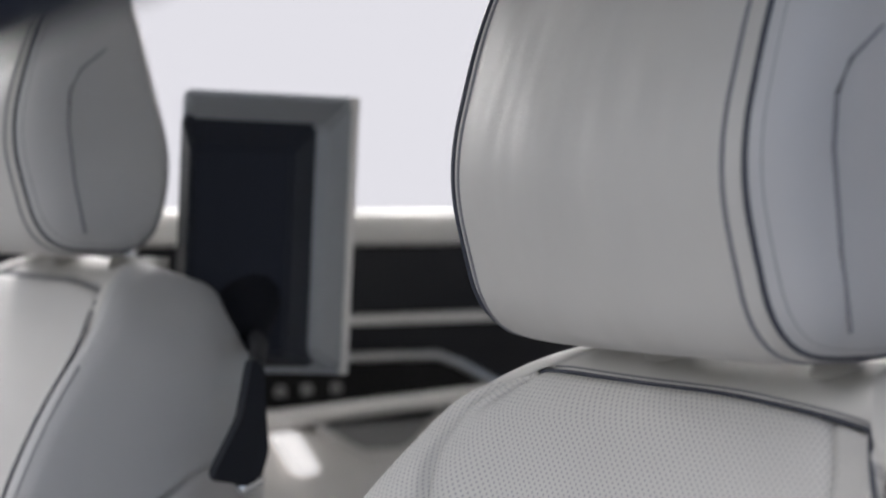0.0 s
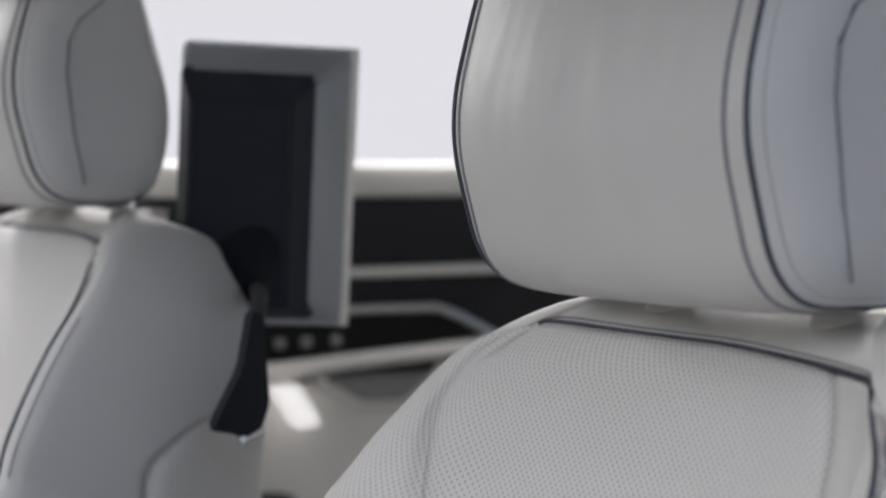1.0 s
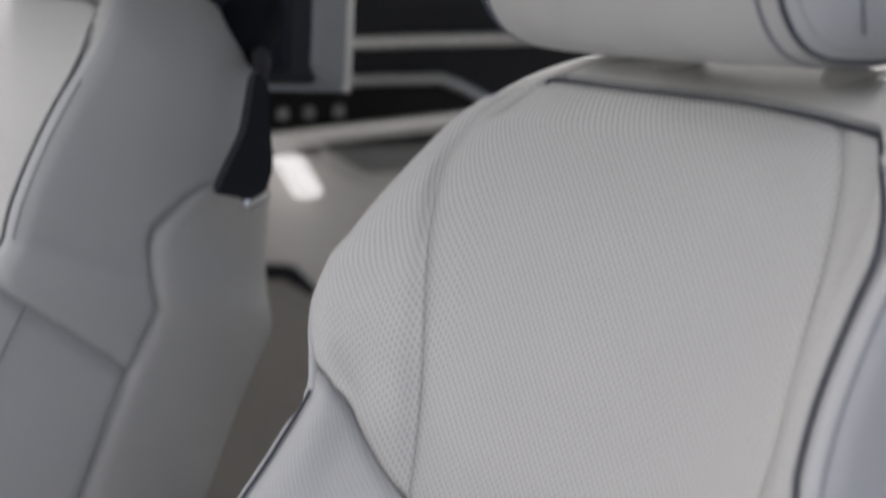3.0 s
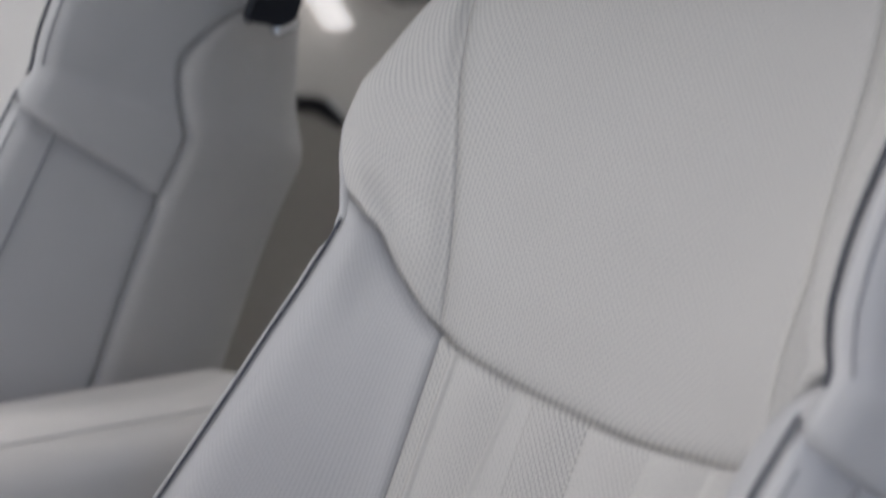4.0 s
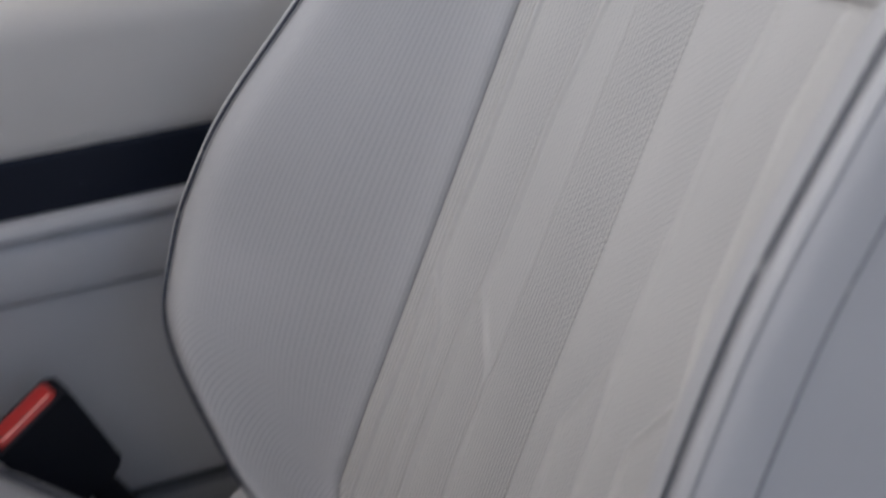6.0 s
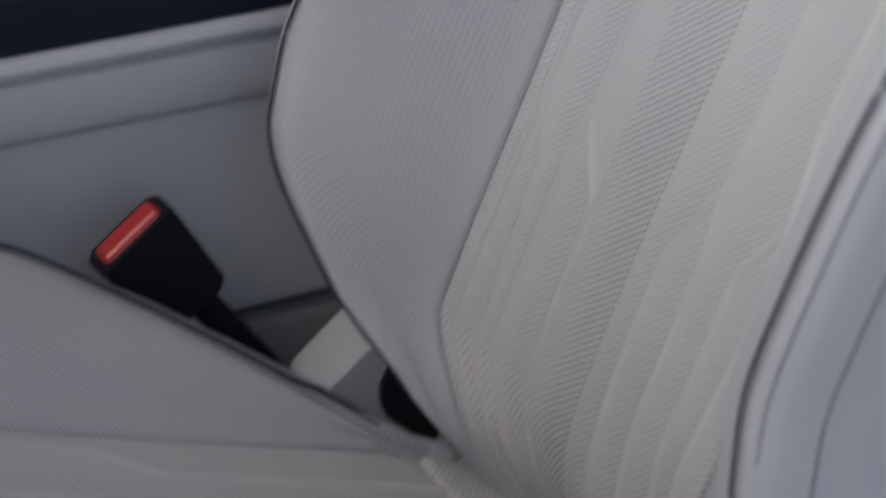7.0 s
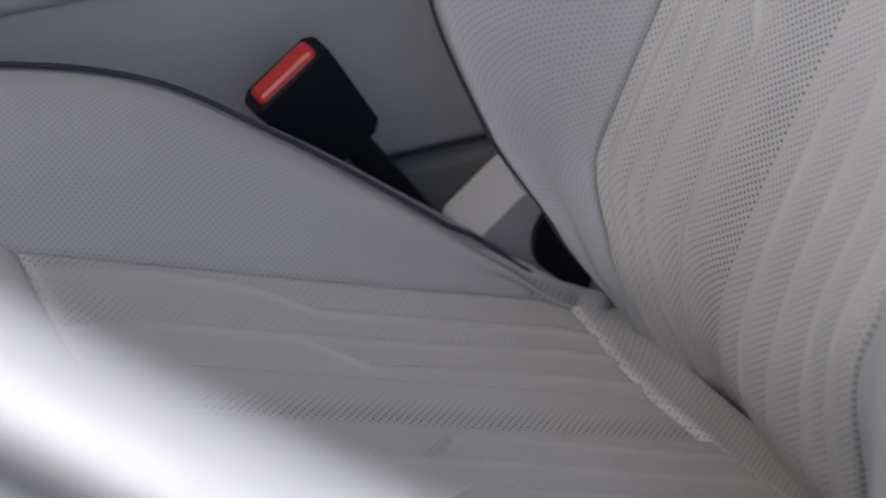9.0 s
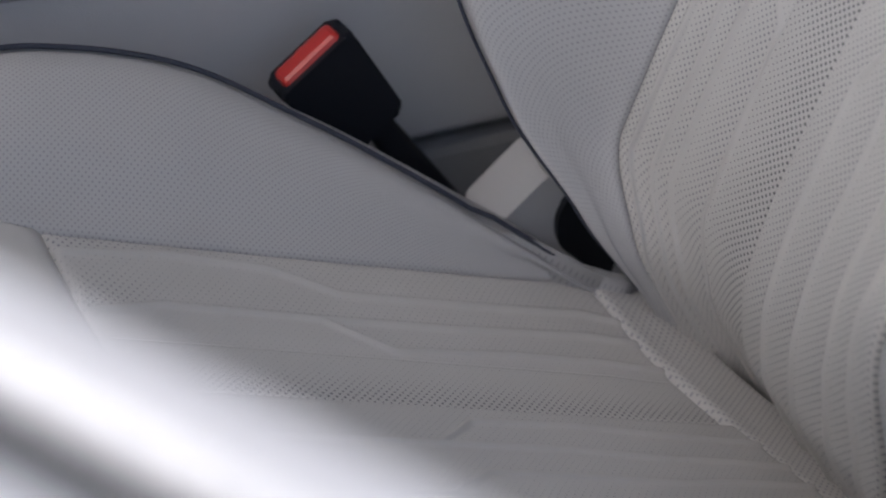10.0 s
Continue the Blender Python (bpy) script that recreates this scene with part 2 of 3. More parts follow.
def prism(name, outline, lo, hi, axis, mat, parent=None, label="", bevel=0.003, segments=2, smooth=False):
    """An outline (pairs) pushed from lo to hi along x, y or z, with rounded edges."""
    bm = bmesh.new()
    put = {"x": lambda u, v, w: (w, u, v), "y": lambda u, v, w: (u, w, v), "z": lambda u, v, w: (u, v, w)}[axis]
    a = [bm.verts.new(put(u, v, lo)) for u, v in outline]
    b = [bm.verts.new(put(u, v, hi)) for u, v in outline]
    n = len(a)
    bm.faces.new(a[::-1])
    bm.faces.new(b)
    for i in range(n):
        bm.faces.new((a[i], a[(i + 1) % n], b[(i + 1) % n], b[i]))
    if bevel:
        bmesh.ops.bevel(bm, geom=bm.edges[:], offset=bevel, segments=segments, affect="EDGES", profile=0.5)
    return part(name, bm, mat, parent, label, smooth)


def rounded(points, r, steps=5):
    """The outline with its corners rounded by the radius r."""
    out = []
    n = len(points)
    for i in range(n):
        p, a, b = (Vector(points[j % n]) for j in (i, i - 1, i + 1))
        da, db = (a - p), (b - p)
        k = min(r, 0.49 * da.length, 0.49 * db.length)
        p0, p1 = p + da.normalized() * k, p + db.normalized() * k
        for s in range(steps + 1):
            t = s / steps
            out.append(tuple(p0 * (1 - t) ** 2 + p * 2 * t * (1 - t) + p1 * t * t))
    return out


# ---- car seat ----
RECLINE = radians(22)
EU = Vector((math.sin(RECLINE), 0, math.cos(RECLINE)))
EN = Vector((-math.cos(RECLINE), 0, math.sin(RECLINE)))
EY = Vector((0, 1, 0))
TOP = 0.768

crest = spline([-0.16, -0.066, -0.0155, 0.0245, 0.1145, 0.2045, 0.31, 0.45, 0.53, 0.62, 0.70, 0.77], [0.008, 0.01, 0.03, 0.066, 0.117, 0.114, 0.088, 0.052, 0.044, 0.033, 0.014, 0.006])
half = spline([-0.16, -0.075, -0.0155, 0.02, 0.065, 0.13, 0.17, 0.21, 0.283, 0.345, 0.407, 0.46, 0.497, 0.515, 0.536, 0.557, 0.578, 0.60, 0.645, 0.688, 0.71, 0.75, 0.77],
              [0.095, 0.108, 0.130, 0.170, 0.207, 0.239, 0.250, 0.249, 0.247, 0.243, 0.241, 0.231, 0.222, 0.234, 0.253, 0.263, 0.263, 0.252, 0.231, 0.209, 0.180, 0.125, 0.095])
hollow = spline([-0.16, -0.1155, -0.0655, -0.0155, 0.0345, 0.1045, 0.19, 0.45, 0.6, 0.77], [-0.045, -0.045, -0.04, -0.034, -0.027, -0.022, -0.02, -0.02, -0.01, -0.004])
recede = spline([-0.16, -0.1155, -0.0655, -0.0155, 0.0345, 0.1045, 0.2], [-0.15, -0.11, -0.06, -0.015, -0.002, 0.0, 0.0])
# the outer bolster is narrower and flatter, shaped to fit the camera's view
outer_half = spline([-0.16, -0.06, 0.0, 0.04, 0.09, 0.145, 0.2, 0.29, 0.40, 0.45, 0.495, 0.517, 0.53, 0.55, 0.59, 0.64, 0.67, 0.693, 0.71, 0.75, 0.77],
                    [0.12, 0.19, 0.235, 0.245, 0.235, 0.209, 0.198, 0.198, 0.199, 0.201, 0.209, 0.214, 0.208, 0.200, 0.194, 0.192, 0.188, 0.181, 0.170, 0.130, 0.105])
outer_crest = spline([-0.16, -0.05, 0.0, 0.04, 0.13, 0.22, 0.31, 0.45, 0.53, 0.62, 0.70, 0.77], [0.0, 0.0, 0.008, 0.02, 0.044, 0.058, 0.062, 0.05, 0.044, 0.034, 0.016, 0.006])
rear_rise = spline([-0.06, 0.5, 0.56, 0.64, 0.70, 0.745, 0.77], [0.0, 0.0, 0.012, 0.03, 0.05, 0.075, 0.085])
KNOTS = [0.0, 0.07, 0.143, 0.19, 0.235, 0.262, 0.285, 0.37, 0.47, 0.51, 0.56, 0.78]


def back_section(v, outer=False):
    w, c, h = half(v), crest(v), hollow(v)
    if outer:
        w, c = outer_half(v), outer_crest(v)
    sink = (1 - smooth01(v / 0.1)) if outer else 0.0
    top = max(0.0, (v - 0.70) / (TOP - 0.70))
    roll = 0.075 * (1 - math.sqrt(max(0.0, 1 - min(1.0, top) ** 2)))
    seam = min(0.143, (0.72 + 0.08 * (1 - smooth01(v / 0.15))) * w)
    ext = 0.15 + 0.85 * smooth01((v + 0.02) / 0.2)
    s = [0, seam * 0.5, seam, seam + (w - seam) * 0.5, w - min(0.018, 0.4 * (w - seam)), w, w + 0.012 * ext, w + 0.022 * ext, w + 0.01, w - 0.01, w - 0.05, 0]
    d = recede(v)
    n = [h + d, h * (0.8 + 0.35 * sink) + d, h * 1.4 * sink + d, c * 0.55 + h * 1.2 * sink + d, c * 0.97 + d, c + d, c - 0.015 + d]
    lift = rear_rise(v)
    n = [x - roll for x in n[:7]]
    deep = min(-0.225 + 1.5 * lift, n[6] - 0.03)
    n += [n[6] + (deep - n[6]) * k for k in (0.42, 0.72, 0.88, 0.97, 1.0)]
    return spline(KNOTS, s), spline(KNOTS, n)


SECTIONS = {}


def S_back(a, v):
    """The backrest's skin: a runs from the middle of the front (0) round the side to the middle of the rear, v up from the seat's joint."""
    key = (round(v, 4), a < 0)
    if key not in SECTIONS:
        SECTIONS[key] = back_section(*key)
    fs, fn = SECTIONS[key]
    q = abs(a)
    s = fs(q) * (1 if a >= 0 else -1)
    return EU * v + EN * fn(q) + EY * s


TILT = radians(22)
CF = Vector((-math.cos(TILT), 0, math.sin(TILT)))
CN = Vector((math.sin(TILT), 0, math.cos(TILT)))
DROP = Vector((-0.018, 0, -0.052))
c_half = spline([-0.16, -0.05, -0.028, 0.016, 0.09, 0.17, 0.25, 0.32, 0.42, 0.5], [0.135, 0.135, 0.138, 0.153, 0.182, 0.213, 0.236, 0.242, 0.238, 0.22])
c_crest = spline([-0.16, -0.05, -0.028, 0.016, 0.09, 0.17, 0.27, 0.34, 0.43, 0.5], [0.0, 0.0, 0.001, 0.013, 0.033, 0.05, 0.065, 0.06, 0.03, 0.0])
# turns and shifts the cushion to fit the camera's view
CUSH_FIT = pose(-0.0154, -0.0038, -0.0124, -0.585, 0.741, 0.498)
c_lip = spline([-0.16, -0.05, 0.0, 0.04, 0.085, 0.145, 0.2, 0.25, 0.3, 0.5], [0.012, 0.02, 0.033, 0.028, 0.022, 0.019, 0.014, 0.009, 0.003, 0.002])
CK = [0.0, 0.07, 0.13, 0.185, 0.235, 0.255, 0.275, 0.36, 0.45]


def S_cush(a, f):
    """The cushion's skin: a across from the middle, f forward from the seat's joint."""
    key = ("c", round(f, 4))
    if key not in SECTIONS:
        w, c = c_half(f), c_crest(f)
        front = max(0.0, (f - 0.40) / 0.10)
        roll = 0.09 * (1 - math.sqrt(max(0.0, 1 - min(1.0, front) ** 2)))
        seam = min(0.137, w * 0.955)
        SECTIONS[key] = (spline(CK, [0, seam * 0.5, seam, seam + (w - seam) * 0.5, w - 0.012, w, w + c_lip(f), w + c_lip(f) + 0.012, w + c_lip(f)]),
                         spline(CK, [x - roll for x in (-0.012, -0.009, 0, c * 0.6, c * 0.97, c, c - 0.001, c * 0.3 - 0.08, -0.16)]))
    fs, fn = SECTIONS[key]
    q = abs(a)
    return CUSH_FIT @ (DROP + CF * f + CN * fn(q) + EY * (fs(q) * (1 if a >= 0 else -1)))


def along(S, pairs, lift=0.0, n=60):
    """Points of S along a smooth line through pairs (a, b), lifted off the surface."""
    ts = [i / (len(pairs) - 1) for i in range(len(pairs))]
    fa, fb = spline(ts, [p[0] for p in pairs]), spline(ts, [p[1] for p in pairs])
    out = []
    for i in range(n + 1):
        a, b = fa(i / n), fb(i / n)
        e = 0.002
        nr = (S(a + e, b) - S(a - e, b)).cross(S(a, b + e) - S(a, b - e)).normalized() * (-1 if S is S_back else 1)
        out.append(S(a, b) + nr * lift)
    return out


PIPE_A = 0.254


def ridges(lines, width=0.0020, height=0.0028):
    """The relief of soft embossed ridges along lines of (a, b), each given by its knots."""
    fs = []
    for line in lines:
        line = sorted(line, key=lambda p: p[1])
        fs.append((np.array([p[1] for p in line]), np.array([p[0] for p in line])))

    def punched(a, b):
        """Holes grow from the upper edge of each band to its lower edge and leave the ridges free."""
        stops = sorted([-0.15, 0.004, 0.15] + [float(np.interp(b, bs, as_)) for bs, as_ in fs if bs[0] <= b <= bs[-1]])
        i = max(1, min(len(stops) - 1, int(np.searchsorted(stops, a))))
        lo, hi = stops[i - 1], stops[i]
        free = min(abs(a - x) for x in stops if x != 0.004)
        t = (hi - a) / max(hi - lo, 1e-6)
        return (0.5 + 0.5 * smooth01(t * 1.3)) * smooth01((free - 0.0012) / 0.002)

    def f(a, b):
        h = 0.0
        for bs, as_ in fs:
            if bs[0] - 0.004 <= b <= bs[-1] + 0.004:
                d = a - float(np.interp(b, bs, as_))
                if abs(d) < 4 * width:
                    fade = smooth01((bs[-1] + 0.004 - b) / 0.012)
                    h = max(h, height * fade * math.exp(-(d / width) ** 2))
        return h
    return f, punched


def car_seat():
    seat = anchor("car_seat")
    # backrest
    back = mesh_object("backrest", bpy.data.meshes.new("backrest"), None, seat)
    core = []
    nv, na = 40, 48
    for j in range(nv + 1):
        v = -0.10 + (TOP - 0.012 + 0.10) * j / nv
        for i in range(na):
            a = -0.78 + 1.56 * i / na
            e = 0.003
            nr = (S_back(a, v + e) - S_back(a, v - e)).cross(S_back(a + e, v) - S_back(a - e, v))
            core.append(S_back(a, v) - (nr.normalized() * 0.016 if nr.length > 1e-12 else EN * 0))
    faces = [(j * na + i, j * na + (i + 1) % na, (j + 1) * na + (i + 1) % na, (j + 1) * na + i) for j in range(nv) for i in range(na)]
    faces += [tuple(range(na))[::-1], tuple(nv * na + i for i in range(na))]
    back.data.from_pydata([tuple(p) for p in core], [], faces)
    back.data.polygons.foreach_set("use_smooth", [True] * len(faces))
    back.data.materials.append(LEATHER)

    sweep = spline([-0.2, 0.3, 0.45, 0.50, 0.517, 0.555, 0.593, 0.62, 0.64, 0.66, 0.78], [0.382, 0.382, 0.376, 0.376, 0.365, 0.359, 0.387, 0.44, 0.53, 0.60, 0.60])
    vb = spline([-0.262, -0.235, -0.19, -0.143, -0.096, 0.0, 0.07, 0.111, 0.143, 0.187, 0.217, 0.262], [0.52, 0.505, 0.483, 0.461, 0.451, 0.441, 0.441, 0.444, 0.451, 0.482, 0.503, 0.512])
    vt = spline([-0.262, -0.24, -0.2, -0.143, 0.0, 0.143, 0.2, 0.262], [0.665, 0.697, 0.708, 0.715, 0.724, 0.724, 0.722, 0.705])
    low = -0.14
    # upper panels: middle and two wings, parted by soft valleys
    flare = spline([0.4, 0.45, 0.52, 0.572, 0.622, 0.672, 0.70, 0.74], [0.143, 0.146, 0.158, 0.170, 0.190, 0.222, 0.232, 0.238])
    flank = spline([0.4, 0.46, 0.5, 0.74], [0.150, 0.143, 0.131, 0.126])
    valley = lambda a, b: -0.0035 * math.exp(-((a - flare(b)) / 0.009) ** 2) - 0.003 * math.exp(-((a + flank(b)) / 0.008) ** 2)
    patch("shoulder_panel", S_back, lambda b: -flank(b), flare, lambda k: vb(-0.143 + 0.289 * k), lambda k: vt(-0.126 + 0.36 * k), PERF, back, "perforated grey leather", 60, 60, 0.006, 0.014, puff=0.004, sides="b", relief=valley)
    patch("wing_panel", S_back, flare, PIPE_A, lambda k: vb(0.146 + 0.116 * k), lambda k: vt(0.234 + 0.028 * k), PERF, back, "perforated grey leather", 30, 60, 0.006, 0.014, puff=0.004, sides="b", relief=valley)
    patch("wing_panel", S_back, -PIPE_A, lambda b: -flank(b), lambda k: vb(-0.262 + 0.119 * k), lambda k: vt(-0.262 + 0.136 * k), PERF_FINE, back, "grey leather", 30, 60, 0.003, 0.008, puff=0.003, sides="ab", relief=valley)
    # lower quilted panels, embossed with kinked cords
    cords = [[(0.070, 0.445), (0.078, 0.39), (0.086, 0.32), (0.087, 0.204), (0.058, 0.16), (0.056, 0.11), (0.060, low)],
             [(0.087, 0.21), (0.092, 0.17), (0.092, 0.09), (0.094, low)],
             [(0.126, 0.45), (0.129, 0.20), (0.112, 0.165), (0.108, 0.12), (0.110, low)],
             [(0.129, 0.20), (0.130, 0.10), (0.127, low)],
             [(-0.060, 0.445), (-0.049, 0.38), (-0.047, 0.227), (-0.023, 0.174), (-0.025, 0.06), (-0.027, low)],
             [(-0.047, 0.227), (-0.054, 0.18), (-0.057, 0.13), (-0.056, low)],
             [(-0.110, 0.45), (-0.099, 0.39), (-0.099, 0.285), (-0.111, 0.236), (-0.085, 0.194), (-0.089, 0.145), (-0.094, low)],
             [(-0.111, 0.236), (-0.118, 0.19), (-0.120, low)]]
    quilt, holed = ridges(cords)
    patch("quilted_panel", S_back, 0.004, 0.056, low, lambda k: vb(0.004 + 0.052 * k), PERF_BOLD, back, "boldly perforated leather", 40, 280, 0.004, 0.006, sides="abB", relief=lambda a, b: quilt(a, b) - 0.0012, punch=holed)
    patch("quilted_panel", S_back, 0.056, 0.143, low, lambda k: vb(0.056 + 0.087 * k), PERF_FINE, back, "quilted perforated leather", 70, 280, 0.004, 0.008, sides="AbB", relief=lambda a, b: quilt(a, b) - 0.0012 * (1 - smooth01((a - 0.056) / 0.012)), punch=holed)
    patch("quilted_panel", S_back, -0.143, 0.004, low, lambda k: vb(-0.143 + 0.147 * k), PERF_FINE, back, "quilted perforated leather", 110, 280, 0.005, 0.006, relief=lambda a, b: quilt(a, b) + 0.0040, punch=holed)
    for side in (1, -1):
        a0, a1 = sorted((side * 0.143, side * PIPE_A))
        patch("bolster", S_back, a0, a1, low, lambda k: vb(a0 + (a1 - a0) * k), PERF_SIDE, back, "finely perforated mid grey leather", 30, 60, 0.003, 0.007, puff=0.004)
        # sides: an upper and a lower panel, then the shell round the rear
        a0, a1 = sorted((side * PIPE_A, side * 0.40))
        cut = lambda k, g=side: 0.492 - 0.04 * (k if g > 0 else 1 - k)
        tube("seam", along(S_back, [(side * 0.302, v) for v in (0.0, 0.1, 0.2, 0.3, 0.4, 0.475)], 0.0002, 50), 0.0009, THREAD, back, "", 6)
        near_edge = lambda b, g=side: g * PIPE_A
        swept = lambda b, g=side: g * sweep(b)
        lo, hi = (near_edge, swept) if side > 0 else (swept, near_edge)
        patch("side_panel", S_back, lo, hi, cut, 0.755, SIDE, back, "", 40, 50, 0.003, 0.006)
        patch("side_panel", S_back, lo, hi, low, cut, SIDE, back, "", 30, 40, 0.003, 0.006)
        far_edge = lambda b, g=side: g * 0.60
        lo, hi = (swept, far_edge) if side > 0 else (far_edge, swept)
        patch("rear_edge", S_back, lo, hi, low, 0.648, SHELL, back, "", 20, 80, 0.004, 0.008)
    inner_run = [(0.254, v) for v in (-0.06, -0.015, 0.02, 0.065, 0.13, 0.17, 0.21, 0.283, 0.345, 0.407, 0.46, 0.497)]
    over_top = [(a, vt(a) + 0.003) for a in (0.21, 0.143, 0.07, 0.0, -0.07, -0.143, -0.19)]
    outer_top = [(-0.215, 0.702), (-0.234, 0.690), (-0.247, 0.672), (-0.254, 0.645), (-0.254, 0.61), (-0.254, 0.57), (-0.254, 0.54), (-0.258, 0.512)]
    outer_run = [(-0.254, v) for v in (0.497, 0.45, 0.3, 0.2, 0.13, 0.08, 0.03, 0.0, -0.05)]
    tube("piping", along(S_back, inner_run, 0.0010, 160), 0.0012, PIPING, back, "navy piping")
    tube("piping", along(S_back, over_top + outer_top, 0.0010, 160), 0.0014, PIPING, back, "navy piping")
    tube("piping", along(S_back, outer_run, 0.0014, 160), 0.0010, PIPING, back, "navy piping")
    for side in (1, -1):
        tube("stitching", along(S_back, [(side * 0.272, v) for v in (0.16, 0.2, 0.3, 0.4, 0.475)], 0.0003, 120), 0.0006, THREAD, back, "", 5)
        tube("stitching", along(S_back, [(side * 0.272, v) for v in (0.52, 0.56, 0.6, 0.65)], 0.0003, 50), 0.0006, THREAD, back, "", 5)
    tube("stitching", along(S_back, [(a, vt(a) + 0.007) for a in (-0.2, -0.143, 0.0, 0.143, 0.2)], 0.0005, 60), 0.0007, THREAD, back, "", 5)
    patch("top_panel", S_back, -0.262, 0.262, lambda k: vt(-0.262 + 0.524 * k) + 0.004, 0.766, LEATHER, back, "", 60, 16, 0.0015, 0.006, sides="b")
    patch("rear_shell", S_back, 0.60, 0.78, low, 0.76, SHELL, back, "", 10, 30, 0.0, 0.006)
    patch("rear_shell", S_back, -0.78, -0.60, low, 0.76, SHELL, back, "", 10, 30, 0.0, 0.006)

    # cushion
    cushion = mesh_object("cushion", bpy.data.meshes.new("cushion"), None, seat)
    pts, na, nv = [], 40, 30
    for j in range(nv + 1):
        f = -0.14 + 0.625 * j / nv
        for i in range(na + 1):
            a = -0.45 + 0.9 * i / na
            pts.append(S_cush(a, f) - CN * 0.012)
    faces = [(j * (na + 1) + i, j * (na + 1) + i + 1, (j + 1) * (na + 1) + i + 1, (j + 1) * (na + 1) + i) for j in range(nv) for i in range(na)]
    base = len(pts)
    pts += [Vector((p.x, p.y, min(p.z - 0.02, DROP.z - 0.13))) for p in pts]
    faces += [tuple(base + x for x in q[::-1]) for q in faces]
    rim = list(range(na)) + [j * (na + 1) + na for j in range(nv)] + [nv * (na + 1) + i for i in range(na, 0, -1)] + [j * (na + 1) for j in range(nv, 0, -1)]
    faces += [(y, x, x + base, y + base) for x, y in zip(rim, rim[1:] + rim[:1])]
    cushion.data.from_pydata([tuple(p) for p in pts], [], faces)
    cushion.data.polygons.foreach_set("use_smooth", [True] * len(faces))
    cushion.data.materials.append(LEATHER)
    fq = lambda a: 0.309 + 0.27 * abs(a)
    rf = lambda a: -0.08 + (0.41 if a > 0 else 0.36) * a
    cords = [[(0.112, 0.341), (0.118, 0.27), (0.114, 0.206), (0.099, 0.163), (0.098, 0.08), (0.097, -0.05)],
             [(0.071, 0.326), (0.080, 0.28), (0.079, 0.188), (0.080, 0.09), (0.084, -0.06)],
             [(0.079, 0.184), (0.056, 0.142), (0.061, 0.06), (0.061, -0.07)],
             [(-0.037, 0.32), (-0.037, 0.145), (-0.014, 0.118), (-0.012, 0.05), (-0.022, -0.1)],
             [(-0.037, 0.145), (-0.037, 0.064), (-0.046, -0.1)],
             [(-0.085, 0.33), (-0.085, 0.16), (-0.062, 0.125), (-0.066, -0.11)],
             [(-0.085, 0.16), (-0.09, -0.11)]]
    quilt, holed = ridges(cords)
    # holes shrink towards the rear, sized to fit the camera's view
    faint_rear = lambda a, b: holed(a, b) * (0.5 + 0.4 * smooth01((b - 0.27) / 0.05))
    patch("quilted_panel", S_cush, 0.004, 0.05, lambda k: rf(0.004 + 0.046 * k), lambda k: fq(0.004 + 0.046 * k), PERF_BOLD, cushion, "boldly perforated leather", 36, 200, 0.004, 0.007, sides="abB", relief=lambda a, b: quilt(a, b) - 0.0015, punch=lambda a, b: 0.25 + 0.65 * smooth01((0.04 - a) / 0.03))
    patch("quilted_panel", S_cush, 0.05, 0.127, lambda k: rf(0.05 + 0.077 * k), lambda k: fq(0.05 + 0.077 * k), PERF_FINE, cushion, "quilted perforated leather", 60, 200, 0.004, 0.008, sides="AbB", relief=lambda a, b: quilt(a, b) - 0.0015 * (1 - smooth01((a - 0.05) / 0.012)), punch=faint_rear)
    patch("quilted_panel", S_cush, -0.127, 0.004, lambda k: rf(-0.127 + 0.131 * k), lambda k: fq(-0.127 + 0.131 * k), PERF_FINE, cushion, "quilted perforated leather", 100, 200, 0.005, 0.006, relief=lambda a, b: quilt(a, b) + 0.0040, punch=faint_rear)
    patch("front_panel", S_cush, -0.255, 0.255, lambda k: fq(-0.255 + 0.51 * k) if abs(k - 0.5) < 0.255 else 0.40, 0.494, LEATHER, cushion, "", 60, 24, 0.004, 0.008, sides="b")
    patch("rear_strip", S_cush, -0.17, 0.128, lambda k: rf(-0.17 + 0.298 * k) - 0.045, lambda k: rf(-0.17 + 0.298 * k) + 0.004, PERF, cushion, "perforated leather strip", 120, 30, 0.006, 0.008, puff=0.004, sides="AB", relief=lambda a, b: 0.004)
    for side in (1, -1):
        a0, a1 = sorted((side * 0.127, side * 0.255))
        patch("bolster", S_cush, a0, a1, -0.055, 0.40, PERF_SIDE, cushion, "finely perforated mid grey leather", 24, 50, 0.004, 0.008, puff=0.003)
        a0, a1 = sorted((side * 0.255, side * 0.45))
        patch("side_panel", S_cush, a0, a1, -0.08, 0.49, SIDE, cushion, "", 20, 40, 0.003, 0.006)
        run = along(S_cush, [(side * 0.255, f) for f in (0.48, 0.44, 0.36, 0.27, 0.2, 0.15, 0.1, 0.06)], 0.0022, 80)
        run += along(S_cush, [(side * 0.255, f) for f in (0.045, 0.02, 0.0, -0.015, -0.03)], 0.005, 30)
        tube("piping", run, 0.0019, PIPING, cushion, "navy piping")

    # headrest
    head = headrest(seat)
    # seat foot
    slab("seat_base", (0.42, 0.40, 0.10), (-0.22, 0, -0.17), BLACK, seat, "black seat frame", 0.02)
    for y in (0.215, -0.215):
        prism("hinge_cover", rounded([(-0.056, -0.064), (-0.016, -0.029), (0.03, -0.02), (0.06, -0.14), (-0.06, -0.14)], 0.005), y - 0.022, y + 0.03, "y", CONSOLE, seat, "grey hinge cover", 0.003)
